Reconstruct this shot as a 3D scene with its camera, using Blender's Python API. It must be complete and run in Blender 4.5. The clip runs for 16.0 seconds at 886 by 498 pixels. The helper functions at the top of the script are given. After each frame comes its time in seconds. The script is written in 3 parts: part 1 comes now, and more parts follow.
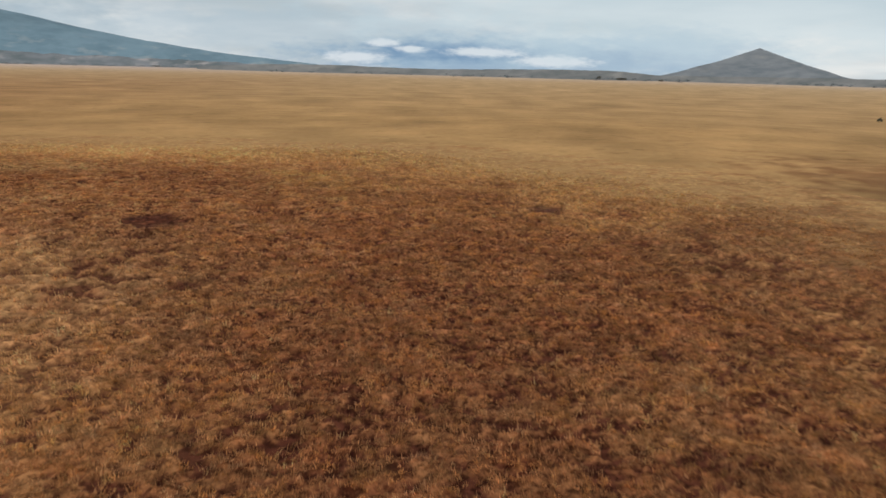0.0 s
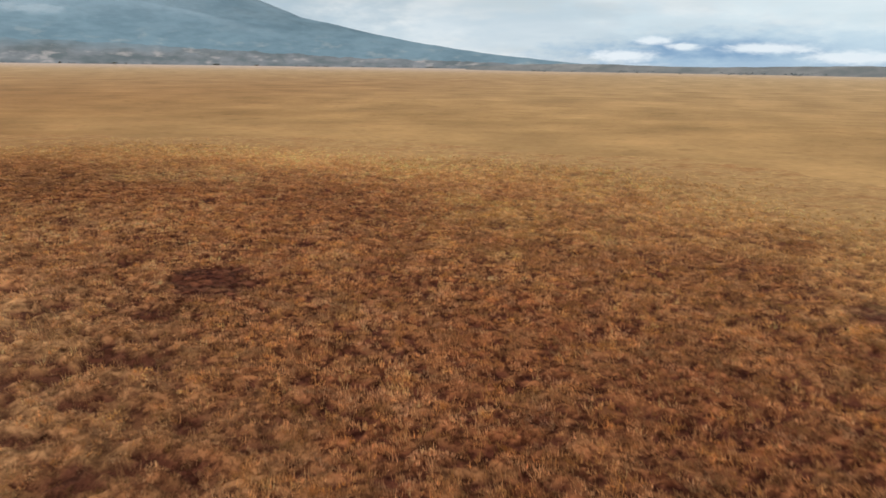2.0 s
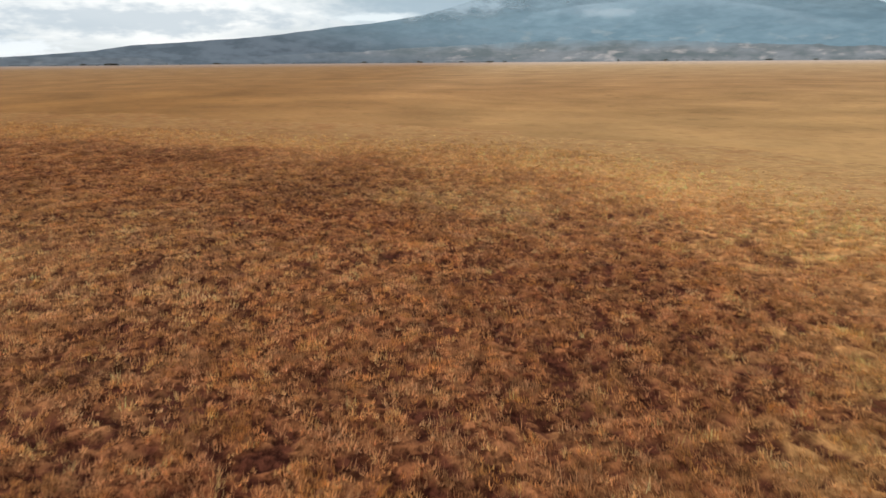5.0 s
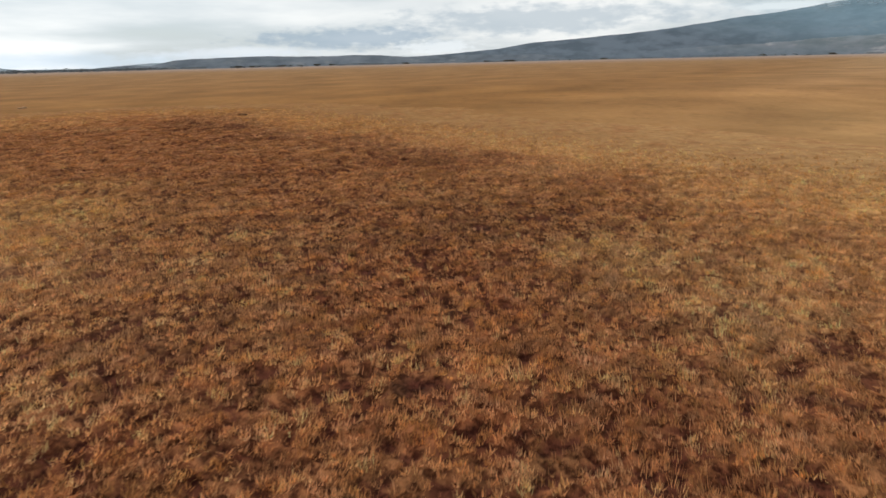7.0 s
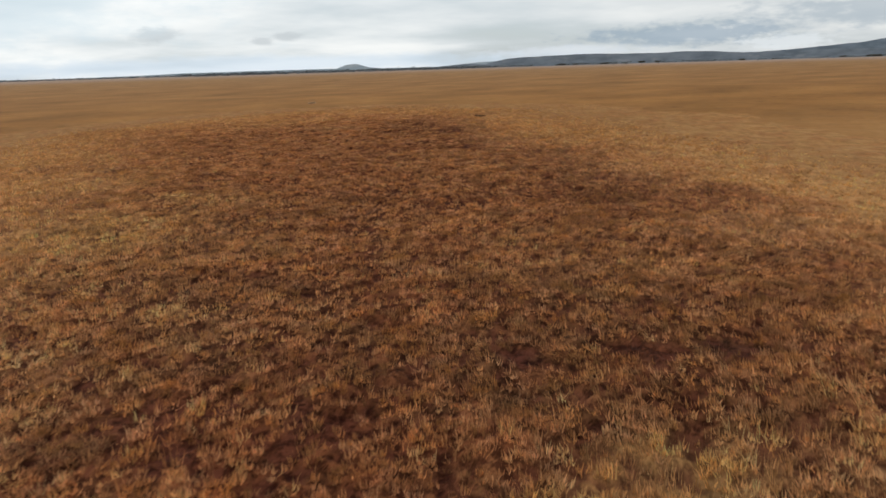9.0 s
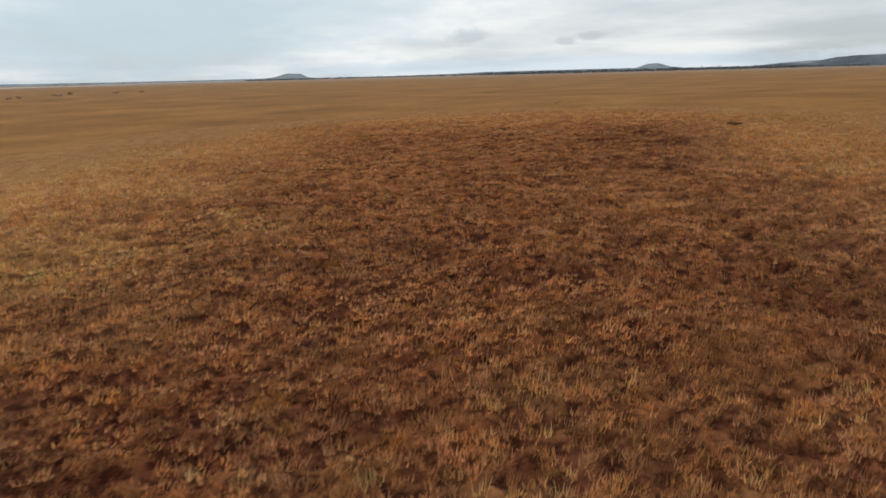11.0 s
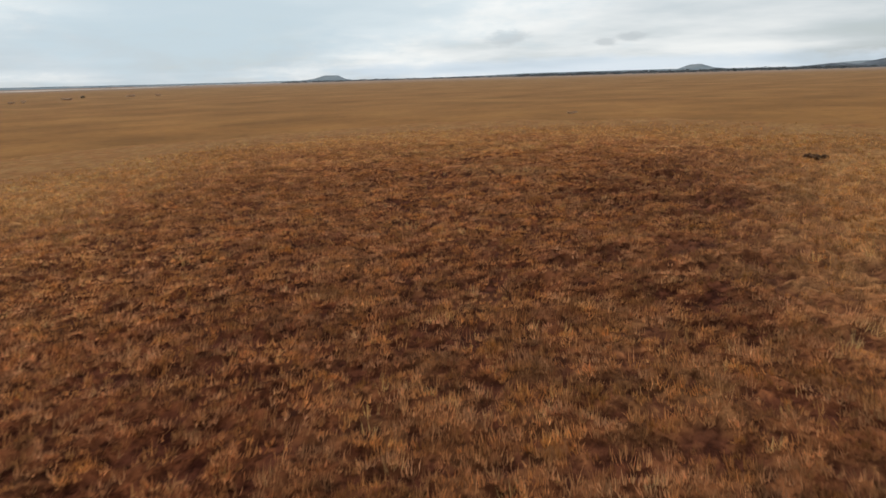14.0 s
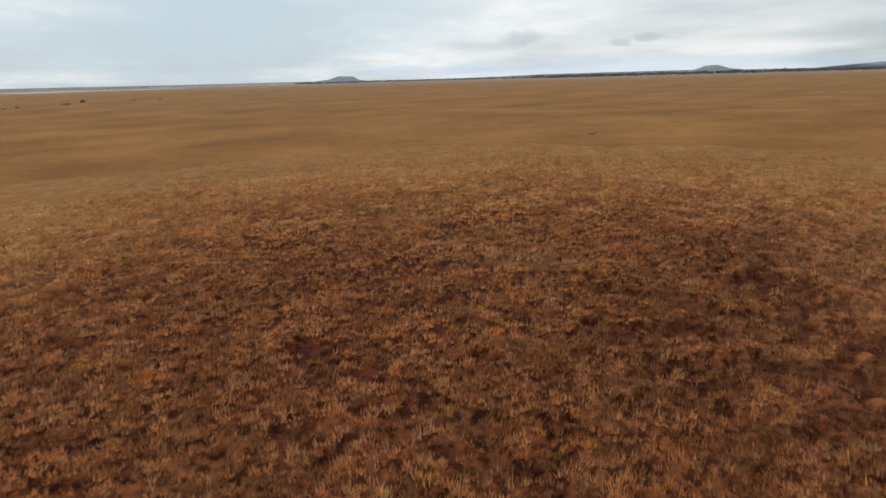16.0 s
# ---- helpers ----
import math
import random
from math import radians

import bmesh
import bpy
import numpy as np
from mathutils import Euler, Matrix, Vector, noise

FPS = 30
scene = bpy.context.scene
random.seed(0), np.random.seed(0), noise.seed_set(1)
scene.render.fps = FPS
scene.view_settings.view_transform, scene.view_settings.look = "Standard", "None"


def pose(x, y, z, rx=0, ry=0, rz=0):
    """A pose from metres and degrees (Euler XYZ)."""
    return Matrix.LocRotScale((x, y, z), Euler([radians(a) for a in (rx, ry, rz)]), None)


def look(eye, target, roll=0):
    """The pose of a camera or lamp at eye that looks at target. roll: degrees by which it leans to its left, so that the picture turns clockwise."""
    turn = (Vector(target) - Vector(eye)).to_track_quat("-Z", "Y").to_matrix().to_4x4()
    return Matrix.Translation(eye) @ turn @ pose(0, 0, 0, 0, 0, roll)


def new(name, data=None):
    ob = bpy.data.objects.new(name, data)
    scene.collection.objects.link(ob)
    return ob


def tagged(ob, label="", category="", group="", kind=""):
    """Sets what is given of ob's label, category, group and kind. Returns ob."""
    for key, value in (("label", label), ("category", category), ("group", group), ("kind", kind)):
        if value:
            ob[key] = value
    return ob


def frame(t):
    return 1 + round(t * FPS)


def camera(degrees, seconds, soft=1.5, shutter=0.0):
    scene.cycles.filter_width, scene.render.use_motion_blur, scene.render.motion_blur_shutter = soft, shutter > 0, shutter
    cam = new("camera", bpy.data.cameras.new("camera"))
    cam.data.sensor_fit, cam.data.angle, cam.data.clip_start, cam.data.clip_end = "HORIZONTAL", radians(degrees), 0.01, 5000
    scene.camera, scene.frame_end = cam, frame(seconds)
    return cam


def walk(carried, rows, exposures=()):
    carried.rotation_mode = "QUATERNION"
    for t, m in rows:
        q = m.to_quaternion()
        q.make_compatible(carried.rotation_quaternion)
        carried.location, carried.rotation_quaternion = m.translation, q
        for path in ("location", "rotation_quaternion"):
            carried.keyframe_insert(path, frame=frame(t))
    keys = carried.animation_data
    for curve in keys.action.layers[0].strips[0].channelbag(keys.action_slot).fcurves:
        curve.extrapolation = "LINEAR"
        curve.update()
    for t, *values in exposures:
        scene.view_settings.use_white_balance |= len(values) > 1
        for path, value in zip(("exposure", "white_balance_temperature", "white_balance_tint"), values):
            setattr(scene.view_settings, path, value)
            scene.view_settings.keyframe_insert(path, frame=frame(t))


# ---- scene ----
cam = camera(66.08, 16.0, soft=1.6, shutter=0.25)


def view(x, y, z, down, turn, roll):
    """A camera at x, y, z that looks down by so many degrees, turned to the left of north, with a roll."""
    return pose(x, y, z, 90 - down, 0, turn) @ pose(0, 0, 0, 0, 0, roll)


PATH = [
    (0.00, view(0.00, -0.00, 7.13, 14.63, 0.00, 1.47)),
    (0.50, view(0.29, 3.86, 6.96, 14.75, 5.19, 1.33)),
    (1.00, view(0.49, 7.56, 6.85, 14.90, 10.30, 1.31)),
    (1.50, view(0.59, 11.12, 6.75, 15.02, 15.53, 1.08)),
    (2.00, view(0.52, 14.74, 6.59, 15.07, 21.46, 0.85)),
    (2.50, view(0.19, 18.27, 6.45, 15.19, 27.33, 0.66)),
    (3.00, view(-0.26, 21.63, 6.37, 15.41, 33.88, 0.36)),
    (3.70, view(-1.37, 26.41, 6.09, 15.45, 44.07, -0.25)),
    (4.22, view(-2.37, 29.83, 5.86, 15.48, 52.00, -0.48)),
    (4.75, view(-3.70, 32.90, 5.61, 15.49, 60.38, -0.47)),
    (5.28, view(-5.37, 35.62, 5.40, 15.49, 68.99, -0.43)),
    (5.80, view(-7.38, 37.98, 5.26, 15.48, 77.59, -0.59)),
    (6.50, view(-10.26, 40.92, 5.13, 15.47, 88.98, -1.03)),
    (7.00, view(-12.37, 42.58, 5.07, 15.44, 95.88, -1.31)),
    (7.50, view(-15.02, 44.03, 4.96, 15.39, 102.53, -1.59)),
    (8.00, view(-17.83, 45.15, 4.84, 15.24, 109.26, -1.73)),
    (8.50, view(-20.72, 45.88, 4.77, 15.12, 115.83, -1.80)),
    (9.20, view(-24.82, 46.21, 4.70, 14.90, 124.69, -1.66)),
    (9.72, view(-27.83, 46.24, 4.59, 14.72, 131.76, -1.58)),
    (10.25, view(-30.72, 45.80, 4.40, 14.53, 138.81, -1.53)),
    (10.78, view(-33.49, 44.90, 4.23, 14.41, 144.47, -1.49)),
    (11.30, view(-36.14, 43.53, 4.16, 14.38, 147.40, -1.45)),
    (12.00, view(-39.61, 41.41, 4.17, 14.45, 148.99, -1.38)),
    (12.50, view(-41.87, 39.71, 4.15, 14.39, 148.94, -1.45)),
    (13.00, view(-44.01, 37.83, 4.14, 14.38, 148.85, -1.49)),
    (13.50, view(-46.01, 35.95, 4.16, 14.32, 148.90, -1.51)),
    (14.00, view(-47.94, 33.94, 4.30, 14.18, 149.23, -1.61)),
    (14.50, view(-49.75, 31.91, 4.48, 14.17, 149.73, -1.51)),
    (15.00, view(-51.42, 29.86, 4.67, 14.19, 150.19, -1.23)),
    (15.50, view(-53.01, 27.83, 5.05, 14.14, 150.29, -1.36)),
    (16.00, view(-54.55, 25.82, 5.43, 14.09, 150.37, -1.57)),
]
walk(cam, PATH, exposures=[(0.0, -0.1), (1.5, 0.05), (3.0, 0.28), (5.8, 0.24), (7.0, 0.12), (9.2, -0.08), (11.3, -0.15), (16.0, -0.15)])


# ---------------------------------------------------------------- small helpers
def bearing(az, el=0.0):
    """Unit vector for degrees to the left of north and degrees above the level."""
    a, e = radians(az), radians(el)
    return Vector((-math.sin(a) * math.cos(e), math.cos(a) * math.cos(e), math.sin(e)))


class Nodes:
    """Short-hand for building a node tree."""

    def __init__(self, tree):
        self.tree = tree
        tree.nodes.clear()

    def add(self, kind, **settings):
        n = self.tree.nodes.new(kind)
        for key, value in settings.items():
            setattr(n, key, value)
        return n

    def put(self, socket, value):
        if value is None:
            return
        if isinstance(value, bpy.types.NodeSocket):
            self.tree.links.new(value, socket)
        else:
            socket.default_value = value

    def math(self, op, a, b=None, c=None, clamp=False):
        n = self.add("ShaderNodeMath", operation=op, use_clamp=clamp)
        for i, v in enumerate((a, b, c)):
            self.put(n.inputs[i], v)
        return n.outputs[0]

    def vec(self, op, a, b=None, scale=None):
        n = self.add("ShaderNodeVectorMath", operation=op)
        self.put(n.inputs[0], a)
        self.put(n.inputs[1], b)
        if scale is not None:
            self.put(n.inputs["Scale"], scale)
        return n.outputs["Value"] if op in ("DOT_PRODUCT", "LENGTH") else n.outputs["Vector"]

    def noise(self, vector, scale, detail=4.0, rough=0.55, dims="3D"):
        n = self.add("ShaderNodeTexNoise", noise_dimensions=dims)
        self.put(n.inputs["Vector"], vector)
        n.inputs["Scale"].default_value = scale
        n.inputs["Detail"].default_value = detail
        n.inputs["Roughness"].default_value = rough
        return n.outputs["Fac"]

    def ramp(self, fac, low, high, smooth=True):
        n = self.add("ShaderNodeMapRange", interpolation_type="SMOOTHSTEP" if smooth else "LINEAR")
        self.put(n.inputs["Value"], fac)
        n.inputs["From Min"].default_value, n.inputs["From Max"].default_value = low, high
        return n.outputs["Result"]

    def mix(self, fac, a, b, blend="MIX"):
        n = self.add("ShaderNodeMix", data_type="RGBA", blend_type=blend)
        self.put(n.inputs["Factor"], fac)
        self.put(n.inputs[6], a if isinstance(a, bpy.types.NodeSocket) else (*a, 1.0))
        self.put(n.inputs[7], b if isinstance(b, bpy.types.NodeSocket) else (*b, 1.0))
        return n.outputs[2]


# ---------------------------------------------------------------- sky and sun
SUN_AZ, SUN_EL = 165.0, 56.0
world = bpy.data.worlds.new("sky")
scene.world = world
world.use_nodes = True
N = Nodes(world.node_tree)
way = N.add("ShaderNodeTexCoord").outputs["Generated"]
axes = N.add("ShaderNodeSeparateXYZ")
N.put(axes.inputs[0], way)
up = N.math("MAXIMUM", axes.outputs["Z"], 0.0)
clear = N.add("ShaderNodeTexSky", sky_type="NISHITA", sun_disc=False, sun_elevation=radians(SUN_EL), sun_rotation=radians(-SUN_AZ))
blue = N.vec("SCALE", clear.outputs["Color"], scale=0.11)
# overcast sheet, seen in perspective: directions are carried onto a flat cloud base
spread = N.vec("SCALE", way, scale=N.math("DIVIDE", 1.0, N.math("ADD", up, 0.11)))
flat = N.add("ShaderNodeMapping")
flat.inputs["Scale"].default_value = (1.0, 1.0, 0.0)
N.put(flat.inputs["Vector"], spread)
sheet = N.noise(flat.outputs[0], 0.42, 7.0, 0.5)
folds = N.noise(flat.outputs[0], 0.17, 3.0, 0.5)
tone = N.math("MULTIPLY_ADD", N.math("SUBTRACT", sheet, 0.5), 1.3, folds)
cloud = N.mix(N.ramp(tone, 0.25, 0.68), (0.62, 0.70, 0.755), (1.06, 1.08, 1.07))
lift = N.math("MULTIPLY_ADD", N.ramp(up, 0.15, 0.9), -0.25, 1.0)
cloud = N.vec("SCALE", cloud, scale=lift)
glow = N.ramp(N.vec("DOT_PRODUCT", way, tuple(bearing(SUN_AZ, 12))), 0.2, 1.0)
cloud = N.vec("SCALE", cloud, scale=N.math("MULTIPLY_ADD", glow, 0.17, 0.82))
sky = N.mix(N.math("MULTIPLY_ADD", N.ramp(tone, 0.2, 0.5), 0.22, 0.74), blue, cloud)


def ragged_spot(n, way, az, el, wide, high, ragged, grain):
    """1 round a bearing, 0 away from it, with a ragged outline."""
    d = bearing(az, el)
    right = d.cross(Vector((0, 0, 1))).normalized()
    above = right.cross(d)
    u = n.math("DIVIDE", n.vec("DOT_PRODUCT", way, tuple(right)), math.tan(radians(wide)))
    v = n.math("DIVIDE", n.vec("DOT_PRODUCT", way, tuple(above)), math.tan(radians(high)))
    far = n.math("SQRT", n.math("ADD", n.math("MULTIPLY", u, u), n.math("MULTIPLY", v, v)))
    stretch = n.add("ShaderNodeMapping")
    stretch.inputs["Scale"].default_value = (1.0, 1.0, 3.0)
    n.put(stretch.inputs["Vector"], way)
    far = n.math("ADD", far, n.math("MULTIPLY", n.math("SUBTRACT", n.noise(stretch.outputs[0], grain, 4.0, 0.6), 0.5), ragged * 4.0))
    ahead = n.math("GREATER_THAN", n.vec("DOT_PRODUCT", way, tuple(d)), 0.5)
    return n.math("MULTIPLY", n.math("SUBTRACT", 1.0, n.ramp(far, 0.4, 1.2)), ahead)


def bank(sky, az, el, wide, high, colour, ragged=0.5, strength=1.0, grain=60.0):
    """A cloud or a gap in the clouds."""
    return N.mix(N.math("MULTIPLY", ragged_spot(N, way, az, el, wide, high, ragged, grain), strength), sky, colour)


# clear blue behind the plain to the north, with bright cumulus tops on it
sky = bank(sky, 50, 4.2, 24, 4.0, (0.36, 0.47, 0.55), 0.35, 0.85, 14)
sky = bank(sky, 64, 4.5, 11, 1.5, (0.33, 0.43, 0.50), 0.3, 0.85, 18)
sky = bank(sky, 70, 3.3, 3.8, 0.42, (0.72, 0.79, 0.82), 0.4, 0.9, 40)
sky = bank(sky, 51.7, 3.5, 2.4, 0.33, (0.62, 0.70, 0.75), 0.3, 0.8, 60)
sky = bank(sky, 10, 2.6, 24, 2.4, (0.46, 0.58, 0.67), 0.35, 0.6, 16)
sky = bank(sky, -4, 0.9, 17, 2.2, (0.27, 0.42, 0.58), 0.3, 0.85, 30)
sky = bank(sky, 0.5, 1.5, 7, 0.9, (0.17, 0.30, 0.48), 0.3, 0.8, 40)
sky = bank(sky, -17, 1.6, 9, 2.2, (0.40, 0.53, 0.66), 0.3, 0.8, 30)
for az, el, wide, high in ((7.6, 0.95, 2.9, 0.5), (5.2, 2.1, 1.5, 0.33), (2.9, 1.65, 1.4, 0.3), (-3.0, 1.55, 3.6, 0.42), (-8.6, 0.95, 3.6, 0.55)):
    sky = bank(sky, az, el, wide, high, (0.74, 0.80, 0.85), 0.28, 0.95, 70)
sky = bank(sky, -20, 5.0, 26, 5.0, (0.60, 0.735, 0.80), 0.35, 0.6, 14)
# dark folds under the overcast to the west, and bright gaps
sky = bank(sky, 103, 1.9, 8, 0.9, (0.32, 0.42, 0.52), 0.5, 0.7, 40)
sky = bank(sky, 96, 1.1, 3.5, 0.6, (0.80, 0.85, 0.88), 0.5, 0.8, 60)
sky = bank(sky, 112, 0.9, 7, 0.5, (0.74, 0.80, 0.86), 0.4, 0.7, 40)
sky = bank(sky, 88, 3.0, 12, 1.2, (0.36, 0.45, 0.53), 0.5, 0.6, 30)
for az, el, wide, high in ((143.5, 2.9, 1.8, 0.65), (135.8, 2.35, 1.0, 0.35), (133.9, 2.65, 1.3, 0.4)):
    sky = bank(sky, az, el, wide, high, (0.55, 0.60, 0.63), 0.35, 0.6, 50)
sky = bank(sky, 172, 2.4, 16, 3.2, (0.60, 0.71, 0.79), 0.4, 0.6, 20)
sky = bank(sky, 164, 6.5, 24, 6.0, (0.64, 0.79, 0.88), 0.4, 0.55, 14)
# clearer air low over the southern horizon
sky = bank(sky, 137, 0.55, 24, 0.8, (0.66, 0.79, 0.92), 0.25, 0.6, 25)
back = N.add("ShaderNodeBackground")
N.put(back.inputs["Color"], sky)
back.inputs["Strength"].default_value = 1.0
N.put(N.add("ShaderNodeOutputWorld").inputs["Surface"], back.outputs[0])

sun = new("sun", bpy.data.lights.new("sun", "SUN"))
sun.data.energy, sun.data.angle, sun.data.color = 1.5, radians(28), (1.0, 0.95, 0.87)
sun.matrix_world = look(bearing(SUN_AZ, SUN_EL) * 100, (0, 0, 0))


# ---------------------------------------------------------------- noise and the lie of the land
def value_noise(x, y, seed):
    """Smooth noise from 0 to 1 with cells of one metre."""
    xi, yi = np.floor(x), np.floor(y)
    fx, fy = x - xi, y - yi
    fx, fy = fx * fx * (3 - 2 * fx), fy * fy * (3 - 2 * fy)

    def corner(i, j):
        n = np.sin(i * 127.1 + j * 311.7 + seed * 74.7) * 43758.5453
        return n - np.floor(n)

    low = corner(xi, yi) * (1 - fx) + corner(xi + 1, yi) * fx
    top = corner(xi, yi + 1) * (1 - fx) + corner(xi + 1, yi + 1) * fx
    return low * (1 - fy) + top * fy


def fractal(x, y, size, seed, octaves=4):
    total, weight, amount = 0.0, 0.0, 1.0
    for k in range(octaves):
        s = 2.0 ** k / size
        total = total + amount * value_noise(x * s * 0.8 + y * s * 0.6 + 17.3 * k, y * s * 0.8 - x * s * 0.6 + 9.1 * k, seed + k)
        weight, amount = weight + amount, amount * 0.55
    return total / weight


SLOPES = [(-0.06, 14.3, 0.00545, 0.00425, -6, 32), (-15.58, 43.09, 0.00458, -0.00533, -33, 40), (-45.59, 35.52, -0.01286, 0.00502, -58, 16)]


def land(x, y):
    """Height of the plain without its hummocks: three gentle slopes that run into one another and level out far off."""
    total, weight = 0.0, 0.0
    for cx, cy, sx, sy, mx, my in SLOPES:
        w = np.exp(-((x - mx) ** 2 + (y - my) ** 2) / (2 * 15.0 ** 2)) + 1e-9
        total, weight = total + w * (sx * (x - cx) + sy * (y - cy)), weight + w
    gone = np.hypot(x + 25, y - 30)
    return total / weight * np.exp(-np.maximum(gone - 70, 0) / 120.0)


AXIS = [(2, 6), (-1, 26), (-13, 38), (-30, 41), (-43, 31), (-55, 17), (-66, 6)]


def off_axis(x, y):
    """Distance from the axis line that the valley floor follows."""
    best = np.full(np.shape(x), 1e9)
    for (ax, ay), (bx, by) in zip(AXIS, AXIS[1:]):
        dx, dy = bx - ax, by - ay
        u = np.clip(((x - ax) * dx + (y - ay) * dy) / (dx * dx + dy * dy), 0, 1)
        best = np.minimum(best, np.hypot(x - ax - u * dx, y - ay - u * dy))
    return best


# patches of the plain: centre, half width, half depth, bearing of the depth
DARK = [(5.4, 35.3, 1.25, 1.4, -9), (-13.5, 30.6, 1.05, 1.4, 50), (-34.7, 43.5, 0.5, 0.3, 105), (-35.5, 44.6, 0.5, 0.3, 100),
        (-33.2, 41.5, 0.35, 0.3, 116), (-28.4, 39.1, 0.35, 0.25, 142), (-22.2, 40.9, 0.5, 0.4, 98)]
GOLD = [(7.1, 32.8, 1.9, 1.9, -14), (-9.8, 45.3, 3.4, 5.0, 25), (-7.5, 43.9, 4.1, 7.1, 21), (-15.7, 54.9, 8.0, 4.5, 27), (-36.5, 25.0, 4.4, 6.0, 123),
        (-5.9, 51.9, 2.4, 5.6, 12), (-45.5, 0.9, 7.0, 12.0, 174), (-41.5, 13.5, 5.6, 11.0, 149), (-70.5, -1.5, 8.0, 7.0, 145), (-29.6, 46.6, 2.4, 2.6, 80),
        (-27.5, 48.6, 2.4, 3.6, 75), (-65.8, 9.9, 2.0, 1.4, 147)]
TAN = [(-27.4, 33.0, 1.2, 3.2, 72), (-28.9, 34.0, 1.7, 3.5, 116), (-30.5, 46.3, 2.4, 2.6, 79), (-25.9, 47.7, 2.5, 5.8, 71), (-19.9, 43.3, 1.1, 0.5, 86),
       (-31.3, 35.6, 1.0, 1.4, 142), (-44.6, 43.6, 1.9, 2.2, 98), (-66.3, 10.1, 1.2, 1.3, 143), (-64.5, 8.8, 1.6, 2.3, 147), (-60.5, 21.5, 0.5, 1.0, 135),
       (-49.2, 18.2, 0.5, 0.9, 179), (-11.0, 34.0, 1.0, 1.7, 47), (-21.2, 32.4, 2.6, 5.6, 68), (-23.4, 35.2, 2.5, 4.1, 121), (-28.3, 31.1, 2.1, 4.3, 124),
       (-15.5, 26.5, 5.0, 6.0, 35), (-22.0, 30.5, 6.0, 4.0, 60), (-12.0, 20.0, 5.0, 6.0, 20)]
BROWN = [(14.5, 27.0, 8.0, 12.0, -24), (33.0, 50.0, 9.0, 13.0, -30), (1.5, 39.6, 3.3, 5.2, -1), (-36.3, 43.0, 2.8, 3.8, 105),
         (-30.5, 40.0, 2.9, 2.0, 130), (-51.1, 34.3, 1.6, 3.1, 122), (-42.7, 30.1, 2.0, 2.6, 172), (-70.5, 14.9, 2.9, 6.1, 126), (-64.7, 20.2, 3.2, 5.7, 129),
         (-58.3, 25.9, 1.7, 2.7, 127), (-48.5, 40.5, 4.6, 3.4, 125), (-57.5, 31.5, 3.6, 3.6, 135), (-41.5, 45.5, 3.4, 3.0, 110)]
RUST = [(-3.1, 28.6, 4.1, 2.7, 13), (-11.4, 35.3, 2.5, 3.8, 26), (-22.3, 41.8, 2.3, 5.8, 51), (-27.8, 40.1, 2.6, 5.3, 98), (-39.8, 35.6, 5.0, 6.8, 123),
        (-49.4, 27.6, 3.7, 4.7, 148), (-44.4, 28.1, 2.7, 2.8, 166), (-56.6, 14.3, 6.3, 8.9, 158), (-58.3, 12.0, 4.4, 5.8, 163), (-2.1, 29.0, 8.6, 6.4, 4),
        (7.4, 17.9, 4.0, 4.7, -20), (-45.1, 26.1, 3.0, 4.6, 132), (-45.6, 51.8, 3.9, 3.7, 75), (-64.5, 4.5, 3.0, 3.0, 150)]

LUMPY = [(-12.0, 22.5, 5.0, 6.0, 20), (-18.5, 28.0, 5.0, 5.0, 50), (-69.0, 17.0, 5.0, 8.0, 127), (-61.0, 24.0, 4.0, 4.0, 127), (-51.0, 36.0, 3.5, 4.5, 125), (12.0, 27.0, 5.0, 6.0, -20)]


def patches(x, y, spots, ragged, seed, soft=1.0, reach=1.5):
    """1 inside the patches, 0 outside, with uneven borders."""
    edge = (fractal(x, y, 1.6, seed, 4) - 0.5) * 2 * ragged
    best = np.zeros(np.shape(x))
    for cx, cy, wide, deep, az in spots:
        near = np.abs(x - cx) + np.abs(y - cy) < 3.5 * (wide + deep)
        if not np.any(near):
            continue
        a = radians(az)
        dx, dy = x[near] - cx, y[near] - cy
        u = (dx * math.cos(a) + dy * math.sin(a)) / wide
        v = (-dx * math.sin(a) + dy * math.cos(a)) / deep
        f = np.clip((reach - np.hypot(u, v) - edge[near]) / soft, 0, 1)
        best[near] = np.maximum(best[near], f * f * (3 - 2 * f))
    return best


C_STRAW, C_RUST, C_GOLD, C_SHADED_SOIL, C_PALE, C_LITTER, C_TIPS, C_AMBER, C_HUMMOCK = (np.array(c) for c in ((0.365, 0.163, 0.069), (0.42, 0.146, 0.056), (0.55, 0.328, 0.136), (0.072, 0.022, 0.014), (0.46, 0.255, 0.12), (0.20, 0.065, 0.034), (0.46, 0.226, 0.092), (0.475, 0.258, 0.100), (0.33, 0.182, 0.090)))


def blend(a, b, f):
    return a * (1 - f[..., None]) + b * f[..., None]


